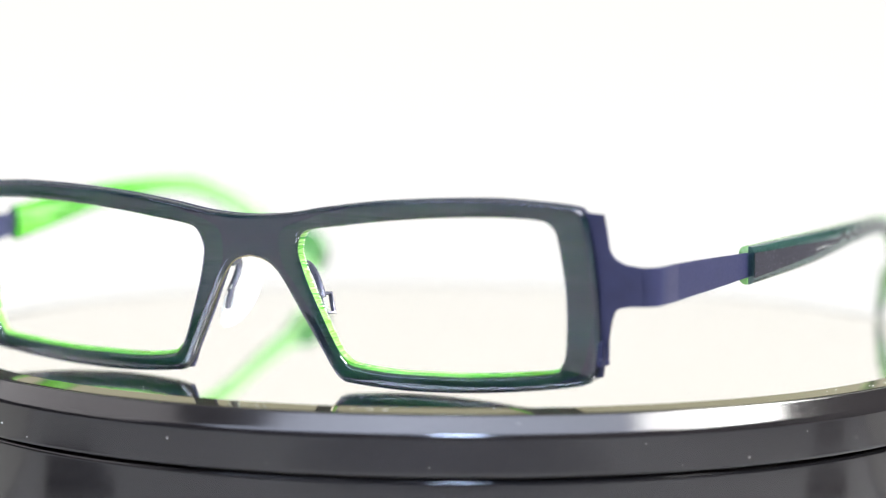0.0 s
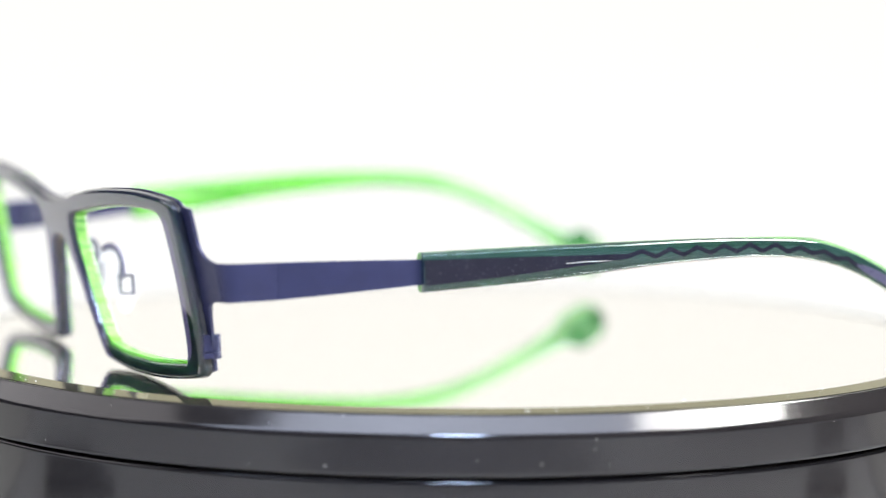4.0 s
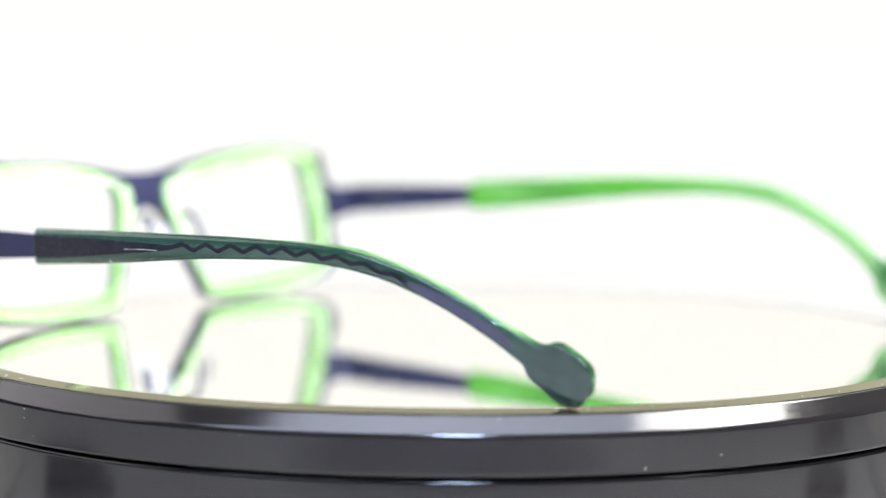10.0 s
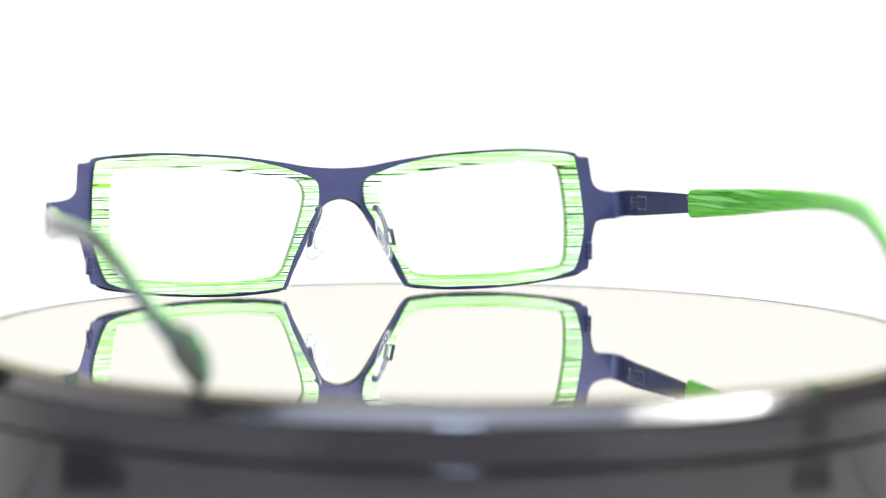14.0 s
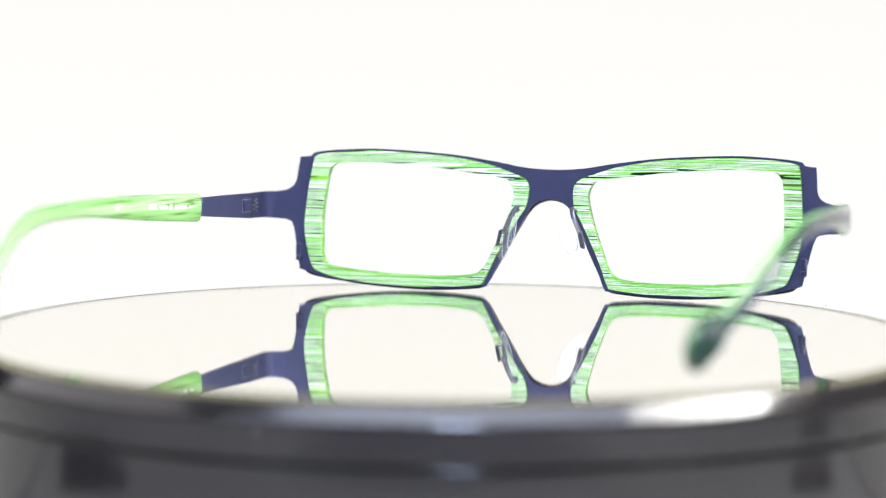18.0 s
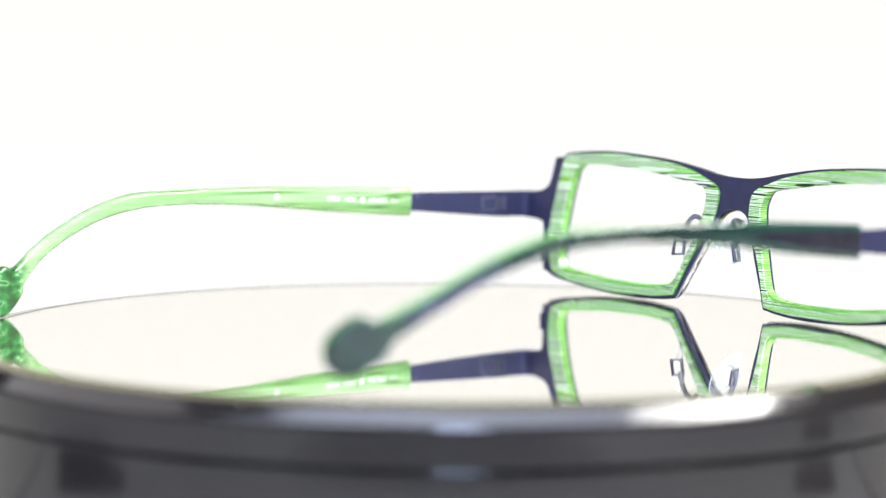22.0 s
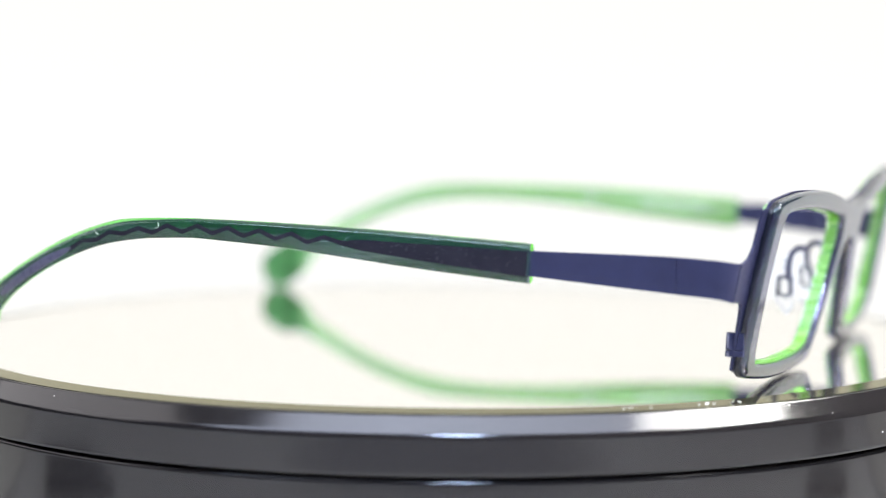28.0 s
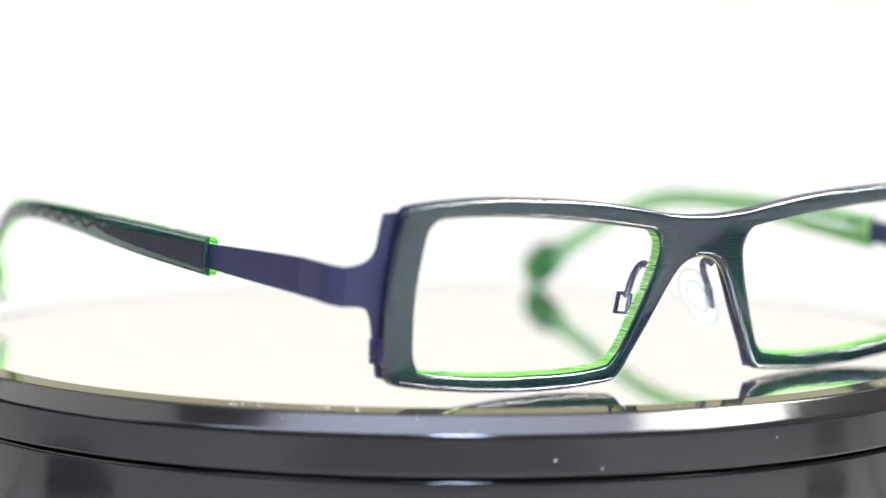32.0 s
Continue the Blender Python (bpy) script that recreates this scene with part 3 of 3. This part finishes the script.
def temple(side):
    """side 1: wearer's left, whose tip rests on the mirror; -1: the other, tipped slightly up."""
    def put(y, z, x):
        bend, x = min(1, max(0, (y - 138) / 12)), slim(y, x)
        if side > 0:
            return Vector((side_x(y) + x + (0.2 * (z - 5.5) - 2.2) * bend, y, z)) * MM
        out = side_x(y) + x + (0.2 * (z - 5.5) - 2.4) * bend - float(np.interp(y, [105, 150], [0, 1.4]))
        lift = float(np.interp(y, [9, 34, 66, 100, 118, 130, 140, 149, 154], [1.2, 1.6, 2.6, 3.2, 3.0, 2.6, 2.3, 2.7, 3.7]))
        return Vector((-out, y - float(np.interp(y, [60, 155], [1.8, 0.8])), z + lift)) * MM

    arm = part("temple", plate([curve_through([(10.3, 24.85, 1), (20, 24.95), (35, 24.95, 1), (39, 24.9, 1), (39, 20.5, 1), (35, 20.3, 1), (20, 19.0), (10.3, 18.2, 1)])], put, -1.3, -0.7), BLUE, spectacles, "flat tapering blue metal arm", bevel=0.00008, segments=1)
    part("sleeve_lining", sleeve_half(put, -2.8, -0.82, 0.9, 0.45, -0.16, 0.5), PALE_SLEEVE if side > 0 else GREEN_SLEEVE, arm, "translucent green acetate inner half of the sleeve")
    part("sleeve_face", sleeve_half(put, 0.45, -0.72, 0.95, 0.12), SLEEVE_OUT, arm, "glossy dark teal acetate outer half of the sleeve")
    part("zigzag_core", plate([core_outline(75.0, 1.3) if side > 0 else core_outline(70.5, 1.9)], put, 0.2, 0.49), NAVY, arm, "dark navy core that ends in a zigzag")
    part("core_bar", plate([bar_outline()], put, 0.2, 0.49), BAR, arm, "dull violet bar inside the sleeve")
    # bent end piece from the wing to the joint
    path = [(75.0, 0.55), (76.1, 0.8), (77.0, 1.7), (77.4, 3.2), (77.55, 6.0), (77.65, 10.25)]
    bm, rows = bmesh.new(), []
    for i, (x, y) in enumerate(path):
        a, c = path[max(i - 1, 0)], path[min(i + 1, len(path) - 1)]
        n = Vector((c[1] - a[1], -(c[0] - a[0]))).normalized() * 0.3
        k = i / (len(path) - 1)
        lift = -1.0 * (1 - k) if side > 0 else 1.2 * k - 0.75 * (1 - k)
        top, low = 25.8 - 0.95 * k + lift, 18.8 - 0.6 * k + lift
        rows.append([bm.verts.new(Vector((side * (x + sx * n.x), y + sx * n.y - (2.3 - 0.5 * k if side < 0 else 0) - 0.2 * (z - 22.2) * (1 - k) ** 2, z)) * MM) for sx, z in ((1, top), (1, low), (-1, low), (-1, top))])
    for p, q in zip(rows, rows[1:]):
        for k in range(4):
            bm.faces.new((p[k], p[(k + 1) % 4], q[(k + 1) % 4], q[k]))
    bm.faces.new(rows[0])
    bm.faces.new(rows[-1][::-1])
    part("end_piece", bm, BLUE, spectacles, "bent blue metal end piece")
    # joint on the inner face
    def inner(y0, y1, z0, z1, x0, x1):
        return plate([[(y0, z0), (y1, z0), (y1, z1), (y0, z1)]], put, x0, x1)
    hinge = part("hinge", inner(11.2, 14.6, 20.2, 23.2, -1.75, -1.28), BLUE, arm, "small blue screwless hinge", bevel=0.0001)
    for z in (20.6, 21.7, 22.8):
        part("hinge_barrel", tube([put(8.7, z - 0.32, -1.75), put(8.7, z + 0.32, -1.75)], 0.0005), BLUE, hinge)
        part("hinge_finger", inner(8.7, 11.4, z - 0.09, z + 0.09, -1.9, -1.3), GLINT_METAL, hinge)
    part("hinge_pin", tube([put(8.7, 19.9, -1.75), put(8.7, 23.3, -1.75)], 0.0003), GLINT_METAL, hinge)
    for z in (23.9, 24.4):
        part("rivet", tube([put(33.6, z, -1.5), put(33.6, z, -1.25)], 0.00022, 8), GLINT_METAL, arm)
    # the highlight round the hinge is put in as a paler plate
    part("hinge_glint", inner(10.9, 14.9, 19.9, 23.5, -1.33, -1.29), GLINT_METAL, hinge, "pale plate standing for the glint round the hinge")
    # rolled tab that closes the rim at the lower outer corner
    for z0, z1 in ((7.4, 8.6), (8.68, 11.8)):
        tab = part("closing_tab", tube([Vector((side * 67.0, (2.7 if side > 0 else 1.1) + 0.2 * (9.5 - z) / 4, z - (0.53 if side > 0 else 0))) * MM for z in (z0, z1)], 0.00085, 14), BLUE, spectacles, "small rolled blue metal closing tab", bevel=0.00015)
        # a pale rod stands for the bright outline of the tab
        part("tab_glint", tube([Vector((side * 67.55, (2.9 if side > 0 else 1.3), z - (0.53 if side > 0 else 0))) * MM for z in (z0 + 0.1, z1 - 0.1)], 0.00032, 8), GLINT_METAL, tab)
        part("tab_leaf", block(*sorted((side * 0.0665, side * 0.0675)), *((0.0002, 0.0027) if side > 0 else (-0.0014, 0.0011)), (z0 + 0.05 - (0.53 if side > 0 else 0)) * MM, (z1 - 0.05 - (0.53 if side > 0 else 0)) * MM), BLUE, tab)
    return arm


temple_left, temple_right = temple(1), temple(-1)

# white print on the inner face of the one sleeve, too small to read
def print_bar(y0, y1, z0, z1):
    bm = plate([[(y0, z0), (y1, z0), (y1, z1), (y0, z1)]], lambda y, z, x: Vector((side_x(y) + x, y, z)) * MM, -2.87, -2.78)
    part("print", bm, WHITE, temple_left, "small white printed mark")


for y0, y1, h in ((40.2, 40.9, 0.6), (41.2, 42.0, 0.7), (43.3, 44.2, 1.0), (44.4, 45.3, 1.3), (45.5, 46.4, 0.9), (46.6, 47.5, 1.2), (47.7, 48.4, 1.0), (49.6, 51.0, 1.5), (52.0, 53.0, 1.0), (53.2, 54.1, 1.2), (54.3, 55.2, 0.9), (56.6, 57.6, 1.0), (57.8, 58.8, 1.3), (59.0, 60.0, 1.3), (73.6, 75.2, 1.7)):
    print_bar(y0, y0 + 0.72 * (y1 - y0), middle(y0) + 0.25 - h * 0.42, middle(y0) + 0.25 + h * 0.42)

# fine scratches on the outer faces of the sleeves


def scratch(arm, side, points):
    def put(y, z):
        if side > 0:
            return Vector((side_x(y) + slim(y, 0.5), y, z)) * MM
        return Vector((-side_x(y) - slim(y, 0.5) + float(np.interp(y, [105, 150], [0, 1.6])), y, z)) * MM
    part("scratch", tube([put(y, z) for y, z in curve_through(points, closed=False, steps=4)], 0.000035, 5), WHITE, arm, "fine pale scratch")


scratch(temple_left, 1, [(62.9, 23.8), (67.0, 24.05), (71.5, 24.1)])
scratch(temple_left, 1, [(59.0, 21.7), (58.9, 21.2), (59.5, 21.0)])
scratch(temple_right, -1, [(67.2, 28.4), (67.9, 28.3), (68.0, 27.2), (68.3, 26.6), (68.7, 26.5)])
scratch(temple_right, -1, [(70.0, 27.5), (72.6, 27.4)])
scratch(temple_right, -1, [(120.3, 27.9), (119.8, 27.2), (119.2, 26.9)])
scratch(temple_right, -1, [(105.9, 29.7), (105.8, 28.9), (106.6, 28.6)])

# ---------------------------------------------------------------- nose pads
for s in (1, -1):
    def at(x, y, z):
        return Vector((s * x, y, z)) * MM

    bent = curve_through([(0, 0), (1.6, 0.6), (3.0, -0.2), (3.7, -2.2), (3.6, -4.6), (3.4, -5.8)], closed=False, steps=4)
    arm = part("pad_arm", tube([at(7.5 + 0.42 * max(0, 0.5 - v), -0.4 + u, 21.8 + v) for u, v in bent], 0.00065), STEEL, spectacles, "dark metal nose pad arm")
    part("pad_box", tube([at(9.6, 2.6, 16.6), at(10.6, 4.9, 16.6), at(11.4, 4.9, 13.0), at(10.4, 2.6, 13.0), at(9.6, 2.6, 16.6)], 0.0005), STEEL, arm)
    turn = Matrix.Rotation(radians(-18), 3, "X") @ Matrix.Rotation(radians(-22), 3, "Y") @ Matrix.Rotation(radians(32), 3, "Z")

    def lens_shape(bm):
        for v in bm.verts:
            q = turn @ Vector((v.co.x * 1.1, v.co.y * 3.3, v.co.z * 6.6 * (1 - 0.1 * v.co.z)))
            v.co = at(q.x + 8.6, q.y + 4.9, q.z + 15.4)
        return bm

    bm = bmesh.new()
    bmesh.ops.create_uvsphere(bm, u_segments=28, v_segments=16, radius=1)
    pad = part("nose_pad", lens_shape(bm), CLEAR, spectacles, "clear soft silicone nose pad")
    for size in (0.9, 0.5):
        rim_at = -math.sqrt(1 - size ** 2) * 1.02
        ring = tube([(rim_at, size * math.cos(a), size * math.sin(a)) for a in np.linspace(0, 2 * math.pi, 33)], 0.035, 6)
        part("pad_ring", lens_shape(ring), RING, pad, "pale moulded ring of the pad")

# ---------------------------------------------------------------- what turns


def turned(t):
    """Degrees by which the platter has turned at t seconds; the motor slows a little."""
    q = t / 32.0
    return -9.432 * t + q * (1 - q) * (-13.302 + 13.197 * (q - 0.5) + 2.644 * (q - 0.5) ** 2)


TURN = [(k * 0.5, turned(k * 0.5)) for k in range(65)]


def motions():
    walk(focus, [(t, pose(0, -0.077 + 0.147 * f, 0.02)) for t, f in FOCUS])
    rest = pose(-0.0340, -0.07253, 0.0, 0, 0, -25.32)
    walk(spectacles, [(t, pose(0, 0, 0, 0, 0, a) @ rest) for t, a in TURN])
    walk(platter, [(t, pose(0, 0, 0, 0, 0, a)) for t, a in TURN])


motions()
